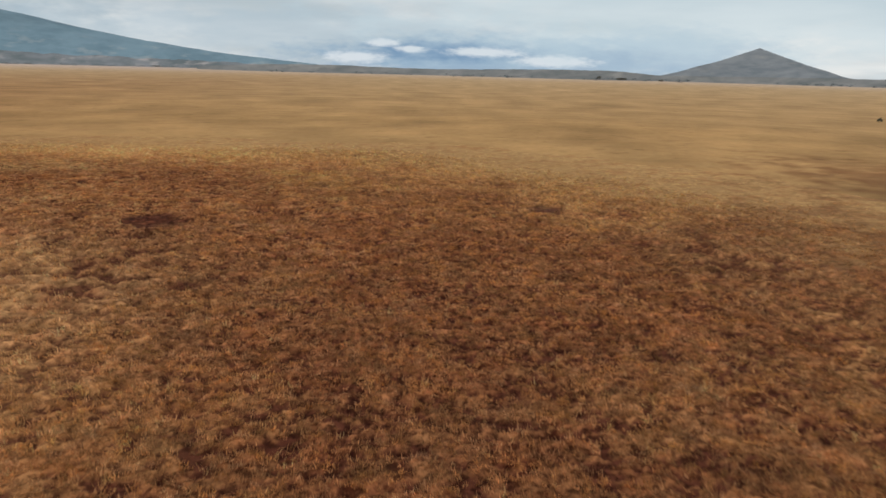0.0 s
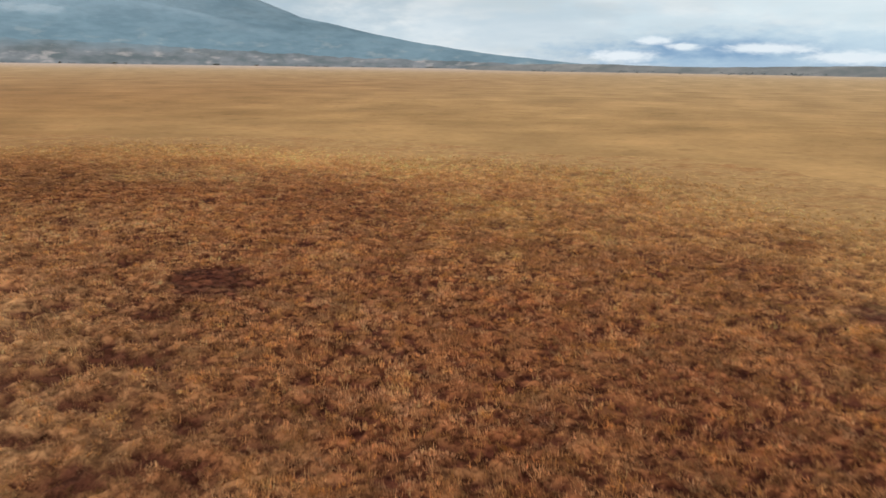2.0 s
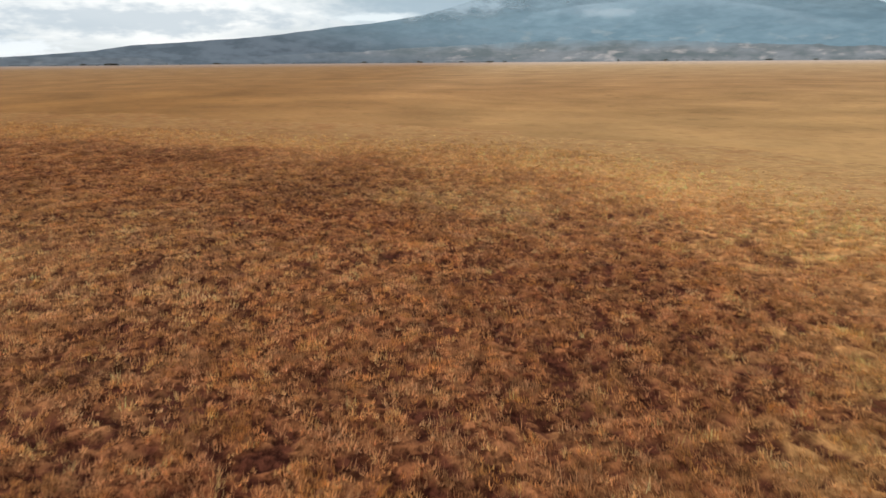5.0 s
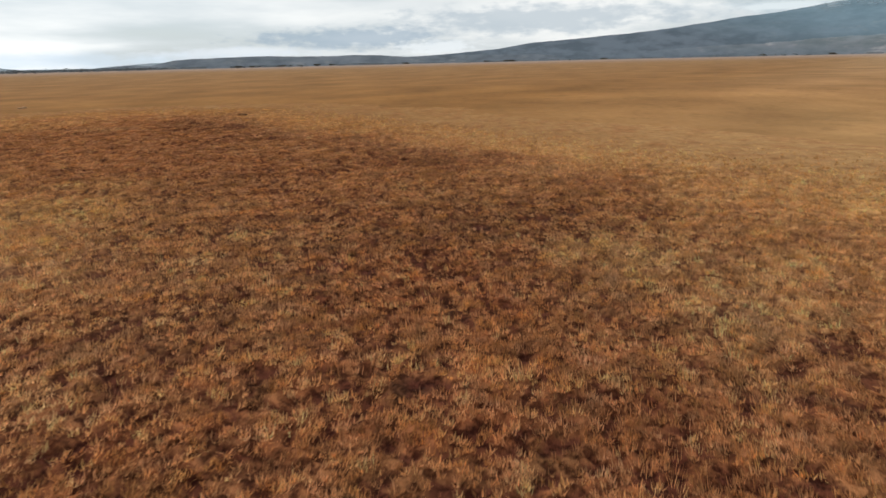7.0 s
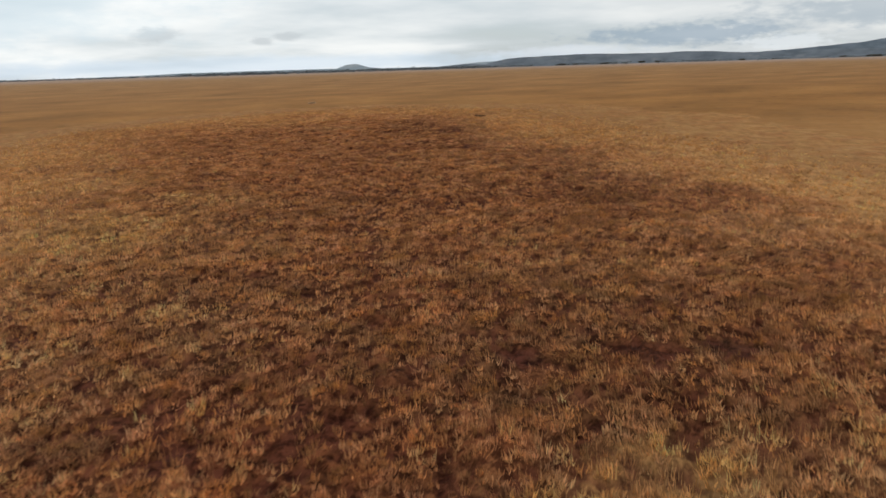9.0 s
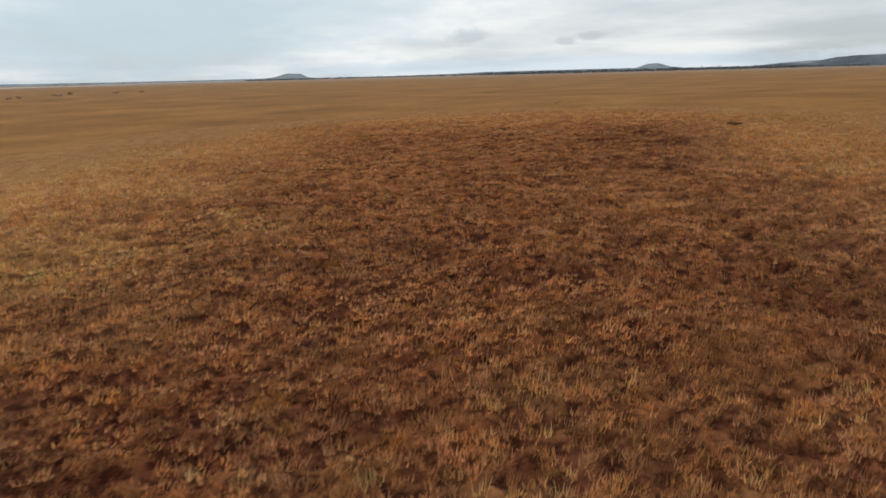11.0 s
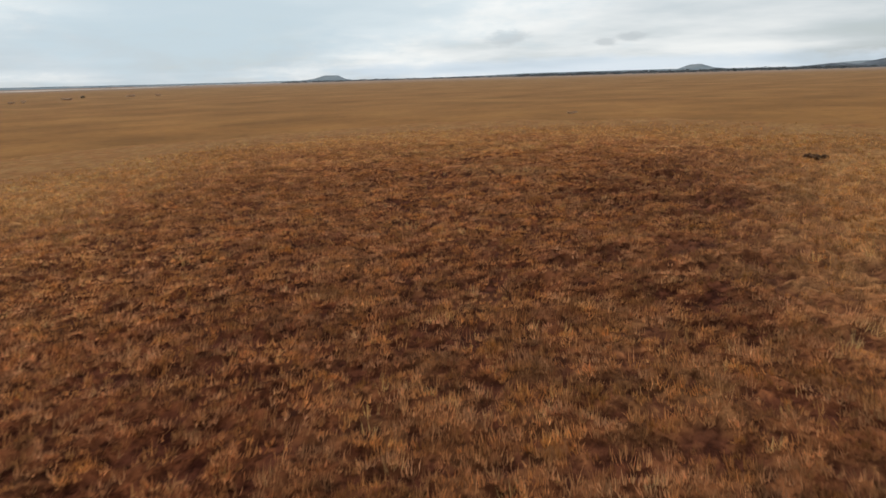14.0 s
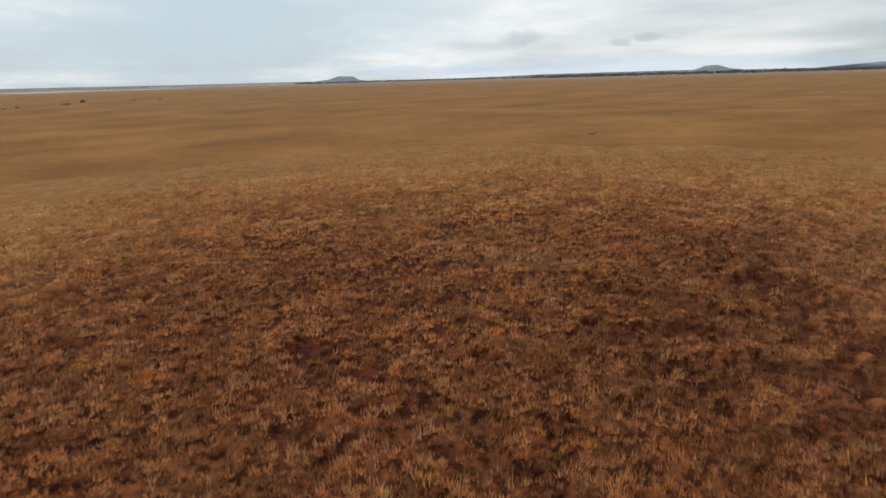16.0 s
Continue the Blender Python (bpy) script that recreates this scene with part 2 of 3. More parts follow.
def cover(x, y, redness=1.0):
    """Colour of the grass at each place, and how bare and how golden the place is. redness: share of the red near the
    axis.
    """
    d = off_axis(x, y)
    big, mid = fractal(x, y, 9.0, 3), fractal(x, y, 2.4, 11)
    colour = np.broadcast_to(C_STRAW, (*np.shape(x), 3)).copy()
    colour = blend(colour, C_PALE, np.clip((mid - 0.5) * 5, 0, 1) * 0.35)
    rusty = np.clip((big + 0.5 * mid - 0.72) * 4, 0, 1) * np.clip((16 - d) / 10, 0, 1) * 0.6
    rusty = np.maximum(rusty, patches(x, y, RUST, 1.1, 21, 1.3, 1.35) * np.clip((26 - d) / 12, 0.35, 1))
    west = np.clip((-37 - x) / 8, 0, 1)
    rusty = np.maximum(rusty, np.clip((16 - d) / 11, 0, 1) * west * (0.75 + 0.5 * mid))
    rusty = rusty * redness * (0.45 + 0.55 * np.clip((-x - 12) / 22, 0, 1))
    golden = np.clip((d - 4 - 16 * (big - 0.5)) / 12, 0, 1)
    golden = np.maximum(golden * (0.75 + 0.25 * mid), patches(x, y, GOLD, 1.1, 31, 1.3) * 0.95)
    brown = patches(x, y, BROWN, 1.3, 35, 1.5)
    south = np.clip((-(x + 35) * 0.5 - (y - 38) * 0.87) / 28, 0, 1)
    golden = golden * (1 - 0.75 * brown) * (1 - 0.2 * south)
    # the gold turns to a deeper orange-brown westwards
    deep = np.clip(np.maximum((-x - 22) / 26 * (1 - 0.7 * np.clip((y - 45) / 25, 0, 1)), (24 - d) / 10), 0, 1)
    gold = blend(np.broadcast_to(C_GOLD, colour.shape), np.broadcast_to(C_AMBER, colour.shape), deep)
    colour = blend(colour, gold, golden)
    colour = blend(colour, C_PALE, patches(x, y, TAN, 1.3, 33, 1.5) * 0.7)
    colour = blend(colour, C_HUMMOCK, patches(x, y, LUMPY, 1.0, 37, 1.4) * 0.5)
    colour = blend(colour, C_RUST, rusty * 0.9 * (1 - 0.85 * golden))
    # lighter grass where the valley bends
    colour = colour * (1 + 0.27 * np.exp(-((x + 23) / 13) ** 2) * np.clip((30 - d) / 10, 0, 1))[..., None]
    # browner to the south-west: grass seen against the light, put into its colour
    colour = colour * (1 - (south * np.clip((d - 6) / 30, 0.0, 1))[..., None] * np.array((0.20, 0.27, 0.42)))
    # distance haze put into the colour: the grass pales far out
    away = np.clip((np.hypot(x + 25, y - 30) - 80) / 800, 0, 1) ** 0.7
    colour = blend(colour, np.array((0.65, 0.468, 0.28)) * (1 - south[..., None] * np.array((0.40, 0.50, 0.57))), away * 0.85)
    west_far = np.clip((-x - 55) / 60, 0, 1) * np.clip((500 - d) / 400, 0, 1)
    colour = colour * (1 - 0.28 * brown[..., None]) * (1 - west_far[..., None] * (1 - south[..., None]) * np.array((0.08, 0.13, 0.16)))
    # paler horizon haze, painted on where the plain meets the hills
    haze_belt = np.clip((np.hypot(x + 25, y - 30) - 600) / 700, 0, 1)
    colour = blend(colour, np.array((0.68, 0.53, 0.46)) * (1 - 0.35 * south[..., None]), haze_belt * 0.8)
    bare = patches(x, y, DARK, 1.3, 41, 0.8)
    colour = blend(colour, np.array((0.062, 0.027, 0.024)), bare * 0.9)
    return colour, bare, golden, d


# ---------------------------------------------------------------- materials
def surface(name, rough=0.85):
    m = bpy.data.materials.new(name)
    m.use_nodes = True
    n = Nodes(m.node_tree)
    shader = n.add("ShaderNodeBsdfPrincipled")
    shader.inputs["Roughness"].default_value = rough
    shader.inputs["Specular IOR Level"].default_value = 0.04
    out = n.add("ShaderNodeOutputMaterial")
    n.put(out.inputs["Surface"], shader.outputs[0])
    return m, n, shader, out


def grass_material():
    m, n, shader, out = surface("dry_grass_blades", 0.75)
    tone = n.add("ShaderNodeAttribute", attribute_name="tone").outputs["Color"]
    geo = n.add("ShaderNodeNewGeometry")
    lot = geo.outputs["Random Per Island"]
    hue = n.add("ShaderNodeHueSaturation")
    n.put(hue.inputs["Color"], tone)
    n.put(hue.inputs["Value"], n.math("MULTIPLY_ADD", lot, 0.8, 0.55))
    n.put(hue.inputs["Saturation"], n.math("MULTIPLY_ADD", n.noise(geo.outputs["Position"], 1.7, 2), 0.4, 0.78))
    n.put(hue.inputs["Hue"], n.math("MULTIPLY_ADD", n.noise(geo.outputs["Position"], 0.9, 2), 0.025, 0.49))
    n.put(shader.inputs["Base Color"], hue.outputs[0])
    through_light = n.add("ShaderNodeBsdfTranslucent")
    n.put(through_light.inputs["Color"], hue.outputs[0])
    both = n.add("ShaderNodeMixShader")
    both.inputs[0].default_value = 0.6
    n.put(both.inputs[1], shader.outputs[0])
    n.put(both.inputs[2], through_light.outputs[0])
    n.put(out.inputs["Surface"], both.outputs[0])
    return m


def ground_material():
    m, n, shader, _ = surface("matted_grass_and_earth", 0.92)
    tone = n.add("ShaderNodeAttribute", attribute_name="tone").outputs["Color"]
    where = n.add("ShaderNodeNewGeometry").outputs["Position"]
    fine = n.noise(where, 5.5, 5, 0.65)
    clod = n.noise(where, 1.3, 4, 0.6)
    far = n.noise(where, 0.045, 6, 0.62)
    swath = n.noise(where, 0.085, 3, 0.5)
    v = n.math("MULTIPLY_ADD", n.math("SUBTRACT", fine, 0.5), 0.2, 1.0)
    v = n.math("MULTIPLY", v, n.math("MULTIPLY_ADD", n.math("SUBTRACT", clod, 0.5), 0.5, 1.0))
    v = n.math("MULTIPLY", v, n.math("MULTIPLY_ADD", n.math("SUBTRACT", far, 0.5), 0.9, 1.0))
    v = n.math("MULTIPLY", v, n.math("MULTIPLY_ADD", n.math("SUBTRACT", swath, 0.5), 1.0, 1.0))
    v = n.math("MULTIPLY", v, n.math("MULTIPLY_ADD", n.ramp(n.noise(where, 0.42, 4, 0.6), 0.56, 0.70), -0.2, 1.0))
    n.put(shader.inputs["Base Color"], n.vec("SCALE", tone, scale=v))
    bump = n.add("ShaderNodeBump")
    bump.inputs["Strength"].default_value, bump.inputs["Distance"].default_value = 0.12, 0.1
    n.put(bump.inputs["Height"], n.math("ADD", fine, n.math("MULTIPLY", clod, 2.0)))
    n.put(shader.inputs["Normal"], bump.outputs[0])
    return m


def mat_material():
    m, n, shader, _ = surface("matted_dry_grass", 0.85)
    lot = n.add("ShaderNodeAttribute", attribute_name="tone")
    tone, broken = lot.outputs["Color"], lot.outputs["Alpha"]
    where = n.add("ShaderNodeNewGeometry").outputs["Position"]
    fibre = n.add("ShaderNodeMapping")
    fibre.inputs["Scale"].default_value = (1.0, 2.6, 1.0)
    fibre.inputs["Rotation"].default_value = (0.0, 0.0, 0.6)
    n.put(fibre.inputs["Vector"], where)
    fine = n.noise(fibre.outputs[0], 16.0, 3, 0.65)
    # a broken mottle of pale tips and darker, redder hollows, from cushions down to single tufts
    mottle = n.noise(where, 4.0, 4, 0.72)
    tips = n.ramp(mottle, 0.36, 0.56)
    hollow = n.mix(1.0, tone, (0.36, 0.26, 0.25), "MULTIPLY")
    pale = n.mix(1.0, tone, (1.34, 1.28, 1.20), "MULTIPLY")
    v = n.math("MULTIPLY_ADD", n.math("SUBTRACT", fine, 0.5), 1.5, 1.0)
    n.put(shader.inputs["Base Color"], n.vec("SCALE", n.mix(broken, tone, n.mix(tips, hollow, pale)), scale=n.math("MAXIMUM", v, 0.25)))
    bump = n.add("ShaderNodeBump")
    n.put(bump.inputs["Strength"], n.math("MULTIPLY", broken, 0.9))
    bump.inputs["Distance"].default_value = 0.06
    n.put(bump.inputs["Height"], n.math("ADD", n.math("MULTIPLY", fine, 0.5), tips))
    n.put(shader.inputs["Normal"], bump.outputs[0])
    return m


def slope_material(name, low, high, pale, patch=0.0, shaded_flank=None, upper_haze=None):
    """Woods and bare slopes far off, distance haze mixed into their colours. pale: colour of the clearings.
    shaded_flank: cloud shadow painted on the western side. upper_haze: haze colour that takes over higher up.
    """
    m, n, shader, out = surface(name, 0.95)
    where = n.add("ShaderNodeNewGeometry").outputs["Position"]
    # woods and clearings run up the long slopes in strips: their pattern goes by bearing and height
    aim = n.vec("NORMALIZE", n.vec("SUBTRACT", where, (-25.0, 30.0, 5.5)))
    lie = n.add("ShaderNodeMapping")
    lie.inputs["Scale"].default_value = (1.0, 1.0, 3.6)
    n.put(lie.inputs["Vector"], aim)
    woods = n.noise(lie.outputs[0], 20.0, 5, 0.6)
    bushes = n.noise(lie.outputs[0], 55.0, 3, 0.55)
    colour = n.mix(n.ramp(n.math("MULTIPLY_ADD", bushes, 0.35, n.math("MULTIPLY", woods, 0.65)), 0.36, 0.64), low, high)
    if patch:
        height = n.add("ShaderNodeSeparateXYZ")
        n.put(height.inputs[0], where)
        gaps = n.math("MULTIPLY", n.ramp(n.noise(lie.outputs[0], 34.0, 5, 0.6), 0.54, 0.70), n.math("SUBTRACT", 1.0, n.ramp(height.outputs["Z"], 70, 170)))
        colour = n.mix(n.math("MULTIPLY", gaps, patch), colour, pale)
    # cloud shadow over the western slopes, painted as a darker colour
    if shaded_flank:
        place = n.add("ShaderNodeSeparateXYZ")
        n.put(place.inputs[0], where)
        colour = n.mix(n.math("SUBTRACT", 1.0, n.ramp(place.outputs["Y"], *shaded_flank)), colour, n.mix(n.ramp(n.noise(lie.outputs[0], 26.0, 5, 0.65), 0.38, 0.62), (0.072, 0.094, 0.118), (0.116, 0.142, 0.175)))
    # haze put into the colour, growing with height
    if upper_haze:
        rise = n.add("ShaderNodeSeparateXYZ")
        n.put(rise.inputs[0], aim)
        colour = n.mix(n.ramp(n.math("MULTIPLY_ADD", n.math("SUBTRACT", woods, 0.5), 0.03, rise.outputs["Z"]), 0.010, 0.030), colour, upper_haze)
    n.put(shader.inputs["Base Color"], colour)
    return m, n, shader, out


def plain_material(name, colour, spread=0.35, scale=9.0, rough=0.9):
    m, n, shader, _ = surface(name, rough)
    where = n.add("ShaderNodeNewGeometry")
    v = n.math("MULTIPLY_ADD", n.math("SUBTRACT", n.noise(where.outputs["Position"], scale, 4), 0.5), spread * 2, 1.0)
    v = n.math("MULTIPLY", v, n.math("MULTIPLY_ADD", where.outputs["Random Per Island"], 0.5, 0.75))
    base = n.add("ShaderNodeRGB")
    base.outputs[0].default_value = (*colour, 1)
    n.put(shader.inputs["Base Color"], n.vec("SCALE", base.outputs[0], scale=v))
    return m


M_GRASS, M_GROUND, M_MAT = grass_material(), ground_material(), mat_material()
M_LEAF = plain_material("dark_scrub_leaves", (0.085, 0.08, 0.06))
M_BROWN = plain_material("dry_brown_scrub", (0.60, 0.43, 0.31))
M_DARK = plain_material("dark_brown_tussock", (0.15, 0.085, 0.05))
M_BARK = plain_material("bark", (0.10, 0.075, 0.055))
M_WOODS = plain_material("far_woods", (0.165, 0.185, 0.195))


def mesh_from(name, verts, quads, tris, material, tone=None, smooth=False):
    """A mesh from arrays of corners, four-cornered and three-cornered faces, with a colour for each corner."""
    me = bpy.data.meshes.new(name)
    faces = [f for f in (quads, tris) if f is not None and len(f)]
    loops = np.concatenate([f.ravel() for f in faces]).astype(np.int32)
    sizes = np.concatenate([np.full(len(f), f.shape[1]) for f in faces]).astype(np.int32)
    starts = np.concatenate([[0], np.cumsum(sizes)[:-1]]).astype(np.int32)
    me.vertices.add(len(verts))
    me.vertices.foreach_set("co", np.asarray(verts, np.float32).ravel())
    me.loops.add(len(loops))
    me.loops.foreach_set("vertex_index", loops)
    me.polygons.add(len(sizes))
    me.polygons.foreach_set("loop_start", starts)
    me.polygons.foreach_set("loop_total", sizes)
    if smooth:
        me.polygons.foreach_set("use_smooth", np.ones(len(sizes), bool))
    me.update(calc_edges=True)
    if tone is not None:
        layer = me.color_attributes.new("tone", "FLOAT_COLOR", "POINT")
        rgba = np.ones((len(verts), 4), np.float32)
        rgba[:, :tone.shape[1]] = tone
        layer.data.foreach_set("color", rgba.ravel())
    me.materials.append(material)
    return new(name, me)


# ---------------------------------------------------------------- the ground: one sheet to the horizon
def spaced(low, high, step, reach):
    inner = np.arange(low, high, step)
    grow = [step * 1.5]
    while sum(grow) < reach:
        grow.append(grow[-1] * 1.16)
    out = np.cumsum(grow)
    return np.concatenate([low - out[::-1], inner, inner[-1] + out])


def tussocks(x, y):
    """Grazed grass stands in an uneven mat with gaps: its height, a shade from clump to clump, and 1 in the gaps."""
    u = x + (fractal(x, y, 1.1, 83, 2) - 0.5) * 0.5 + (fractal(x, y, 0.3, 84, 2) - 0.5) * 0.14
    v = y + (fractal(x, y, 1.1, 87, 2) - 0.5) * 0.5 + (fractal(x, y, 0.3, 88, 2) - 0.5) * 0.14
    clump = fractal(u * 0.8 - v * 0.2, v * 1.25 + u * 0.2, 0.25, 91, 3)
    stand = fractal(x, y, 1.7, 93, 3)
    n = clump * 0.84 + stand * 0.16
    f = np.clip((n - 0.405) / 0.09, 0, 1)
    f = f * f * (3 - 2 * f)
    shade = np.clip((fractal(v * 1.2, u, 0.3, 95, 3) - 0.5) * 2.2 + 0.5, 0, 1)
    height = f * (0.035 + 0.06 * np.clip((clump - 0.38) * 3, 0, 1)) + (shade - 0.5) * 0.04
    # in places the mat is broken into knee-wide hummocks with gaps between them
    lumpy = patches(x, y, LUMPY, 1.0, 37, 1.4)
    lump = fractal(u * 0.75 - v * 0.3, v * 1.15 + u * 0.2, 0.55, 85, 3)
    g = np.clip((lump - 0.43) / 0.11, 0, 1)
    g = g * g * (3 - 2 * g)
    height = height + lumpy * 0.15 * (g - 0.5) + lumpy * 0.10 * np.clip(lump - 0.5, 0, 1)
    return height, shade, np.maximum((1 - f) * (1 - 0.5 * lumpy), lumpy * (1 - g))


def hummocks(x, y, d):
    lumps = fractal(x, y, 1.6, 51, 3) - 0.5
    return lumps * 0.24 * np.clip((60 - d) / 40, 0, 1)


def fringe(x, y, d):
    """Distance from the axis, made uneven, by which the cushions give way to smooth grass."""
    return d + 20 * (fractal(x, y, 13.0, 97, 3) - 0.5)


def mat_height(x, y, d, bare):
    """Top of the matted grass over the plain."""
    height, shade, crack = tussocks(x, y)
    rim = np.clip((26 - fringe(x, y, d)) / 10, 0, 1) * np.clip((35 - d) / 5, 0, 1)
    return land(x, y) + hummocks(x, y, d) + height * (1 - 0.6 * bare) * (1 - 0.5 * np.clip((d - 12) / 14, 0, 1)) * rim - 0.05 * (1 - rim), 0.5 + (shade - 0.5) * (0.25 + 0.75 * rim), crack * rim


def build_ground():
    gx, gy = spaced(-95, 30, 0.5, 4650), spaced(-25, 80, 0.5, 4650)
    x, y = np.meshgrid(gx, gy)
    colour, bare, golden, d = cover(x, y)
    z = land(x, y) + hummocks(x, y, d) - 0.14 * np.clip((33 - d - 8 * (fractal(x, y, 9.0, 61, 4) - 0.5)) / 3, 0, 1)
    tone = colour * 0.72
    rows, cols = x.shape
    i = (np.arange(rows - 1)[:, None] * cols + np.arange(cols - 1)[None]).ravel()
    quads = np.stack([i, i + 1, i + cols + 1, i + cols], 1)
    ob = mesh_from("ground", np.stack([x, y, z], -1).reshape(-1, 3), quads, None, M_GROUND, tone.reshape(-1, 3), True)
    tagged(ob, "open plain of reddish-brown earth and matted dry grass", "ground", kind="structure")


def build_mat(name, label, low, high, step):
    """The cushions of matted grass between two distances from the axis."""
    x, y = np.meshgrid(np.arange(-95, 32, step), np.arange(-24, 72, step))
    rows, cols = x.shape
    inside = (lambda d: (d >= low - 0.3) & (d < high))(off_axis(x[:-1, :-1], y[:-1, :-1]))
    r, c = np.nonzero(inside)
    i = r * cols + c
    quads = np.stack([i, i + 1, i + cols + 1, i + cols], 1)
    used, back = np.unique(quads, return_inverse=True)
    x, y = x.ravel()[used], y.ravel()[used]
    rng = np.random.default_rng(int(step * 1000))
    x, y = x + rng.uniform(-0.3, 0.3, len(x)) * step, y + rng.uniform(-0.3, 0.3, len(y)) * step
    colour, bare, golden, d = cover(x, y)
    z, shade, crack = mat_height(x, y, d, bare)
    z = z + rng.uniform(-0.022, 0.022, len(x)) * np.clip((30 - d) / 8, 0, 1)
    drift = np.clip((fractal(x, y, 0.8, 101, 3) - 0.5) * 4, -1, 1)
    colour = blend(colour, C_GOLD, np.clip(drift, 0, 1) * 0.3)
    colour = blend(colour, C_RUST * 0.8, np.clip(-drift, 0, 1) * 0.4)
    # red litter and shade between tips, put into the colour near the axis; paler outward
    near_axis = np.clip((20 - d) / 14, 0, 1) * 0.5 * (1 - 0.8 * golden)
    colour = blend(colour, np.broadcast_to(C_LITTER, colour.shape), near_axis)
    tone = colour * ((0.55 + 0.65 * shade) * (0.48 + 0.28 * np.clip((x + 28) / 20, 0, 1) + (0.52 - 0.28 * np.clip((x + 28) / 20, 0, 1)) * np.clip((d - 5) / 10, 0, 1)) * rng.uniform(0.8, 1.2, len(x)) * (1 - 0.24 * np.clip((d - 13) / 8, 0, 1) + 0.09 * np.clip((d - 24) / 8, 0, 1)))[:, None]
    # soil in the gaps, its colour darkened for the shade there
    tone = blend(tone, np.broadcast_to(C_SHADED_SOIL, tone.shape), np.clip((crack - 0.45) / 0.4, 0, 1) * (0.7 + 0.2 * np.clip((x + 32) / 12, 0, 1) - 0.4 * np.clip((d - 9) / 18, 0, 1)))
    tone = np.concatenate([tone, ((1 - 0.88 * np.clip((d - 8) / 22, 0, 1)) * (1 - 0.45 * golden))[:, None]], 1)
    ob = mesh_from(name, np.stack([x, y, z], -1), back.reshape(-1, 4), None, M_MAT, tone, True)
    tagged(ob, label, "grass", kind="stuff")


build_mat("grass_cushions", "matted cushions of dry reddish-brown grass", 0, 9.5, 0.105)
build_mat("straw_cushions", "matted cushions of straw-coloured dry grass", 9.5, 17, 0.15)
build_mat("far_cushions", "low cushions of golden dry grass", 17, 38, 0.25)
build_ground()


# ---------------------------------------------------------------- hills and mountain round the plain
def hill_range(name, label, profile, near, ridge, material, rough, seed, steps=0.12, rows=22):
    """A range of slopes that rises from the plain to a skyline given as bearings and heights in degrees."""
    azs = np.array([p[0] for p in profile], float)
    els = np.array([p[1] for p in profile], float)
    az = np.arange(azs.min(), azs.max() + steps, steps)
    el = np.interp(az, azs, els)
    el = el + (fractal(az, az * 0 + seed, 1.3, seed, 4) - 0.5) * rough * np.clip((el - els.min() + 0.1) * 3, 0, 1)
    top = np.maximum(ridge * np.tan(np.radians(el)) + 5.5, -2.0)
    s = np.linspace(0, 1.25, rows)
    A, S = np.meshgrid(az, s)
    R = near + (ridge - near) * S
    rise = np.where(S <= 1, S ** 1.35, 1 - (S - 1) * 1.5)
    ribs = (fractal(np.radians(A) * ridge, R, 420.0, seed + 5, 5) - 0.5) * 0.25
    Z = top[None] * rise * (1 + ribs * np.clip(S * (1 - S) * 4, 0, 1)) - 3.0 * (1 - S).clip(0, 1)
    a = np.radians(A)
    verts = np.stack([-25 - np.sin(a) * R, 30 + np.cos(a) * R, Z], -1).reshape(-1, 3)
    n = len(az)
    i = (np.arange(rows - 1)[:, None] * n + np.arange(n - 1)[None]).ravel()
    ob = mesh_from(name, verts, np.stack([i, i + n, i + n + 1, i + 1], 1), None, material, None, True)
    return tagged(ob, label, "hills", kind="structure")


# the mountain: blue haze in its colour, its upper slopes fade out into the cloud
m_mountain, n, shader, out = slope_material("hazy_wooded_mountainside", (0.138, 0.215, 0.268), (0.185, 0.276, 0.335), (0.34, 0.375, 0.38), 0.5, (700, 1900))
where = n.add("ShaderNodeNewGeometry").outputs["Position"]
height = n.add("ShaderNodeSeparateXYZ")
n.put(height.inputs[0], where)
lie = n.add("ShaderNodeMapping")
lie.inputs["Scale"].default_value = (1.0, 1.0, 2.5)
n.put(lie.inputs["Vector"], where)
veil = n.math("ADD", height.outputs["Z"], n.math("MULTIPLY", n.math("SUBTRACT", n.noise(lie.outputs[0], 0.0022, 5, 0.6), 0.5), 420.0))
clear_air = n.add("ShaderNodeBsdfTransparent")
into = n.add("ShaderNodeMixShader")
aim = n.vec("NORMALIZE", n.vec("SUBTRACT", where, (-25.0, 30.0, 5.5)))
gap = n.math("MULTIPLY", ragged_spot(n, aim, 51.7, 3.5, 3.2, 0.42, 0.55, 60.0), 0.35)
n.put(into.inputs[0], n.math("MAXIMUM", n.math("MAXIMUM", n.ramp(veil, 110, 620), gap), n.math("MULTIPLY", ragged_spot(n, aim, 67.0, 4.7, 11.0, 1.7, 0.4, 25.0), 0.92)))
n.put(into.inputs[1], shader.outputs[0])
n.put(into.inputs[2], clear_air.outputs[0])
n.put(out.inputs["Surface"], into.outputs[0])
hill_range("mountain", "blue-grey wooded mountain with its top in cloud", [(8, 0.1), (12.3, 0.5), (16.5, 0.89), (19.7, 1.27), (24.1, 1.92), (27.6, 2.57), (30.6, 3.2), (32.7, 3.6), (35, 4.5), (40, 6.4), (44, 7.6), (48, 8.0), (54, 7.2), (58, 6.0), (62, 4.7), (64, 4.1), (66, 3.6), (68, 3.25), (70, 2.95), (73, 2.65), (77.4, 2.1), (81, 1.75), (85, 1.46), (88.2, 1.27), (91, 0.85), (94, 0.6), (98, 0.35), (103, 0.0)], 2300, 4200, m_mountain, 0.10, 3)

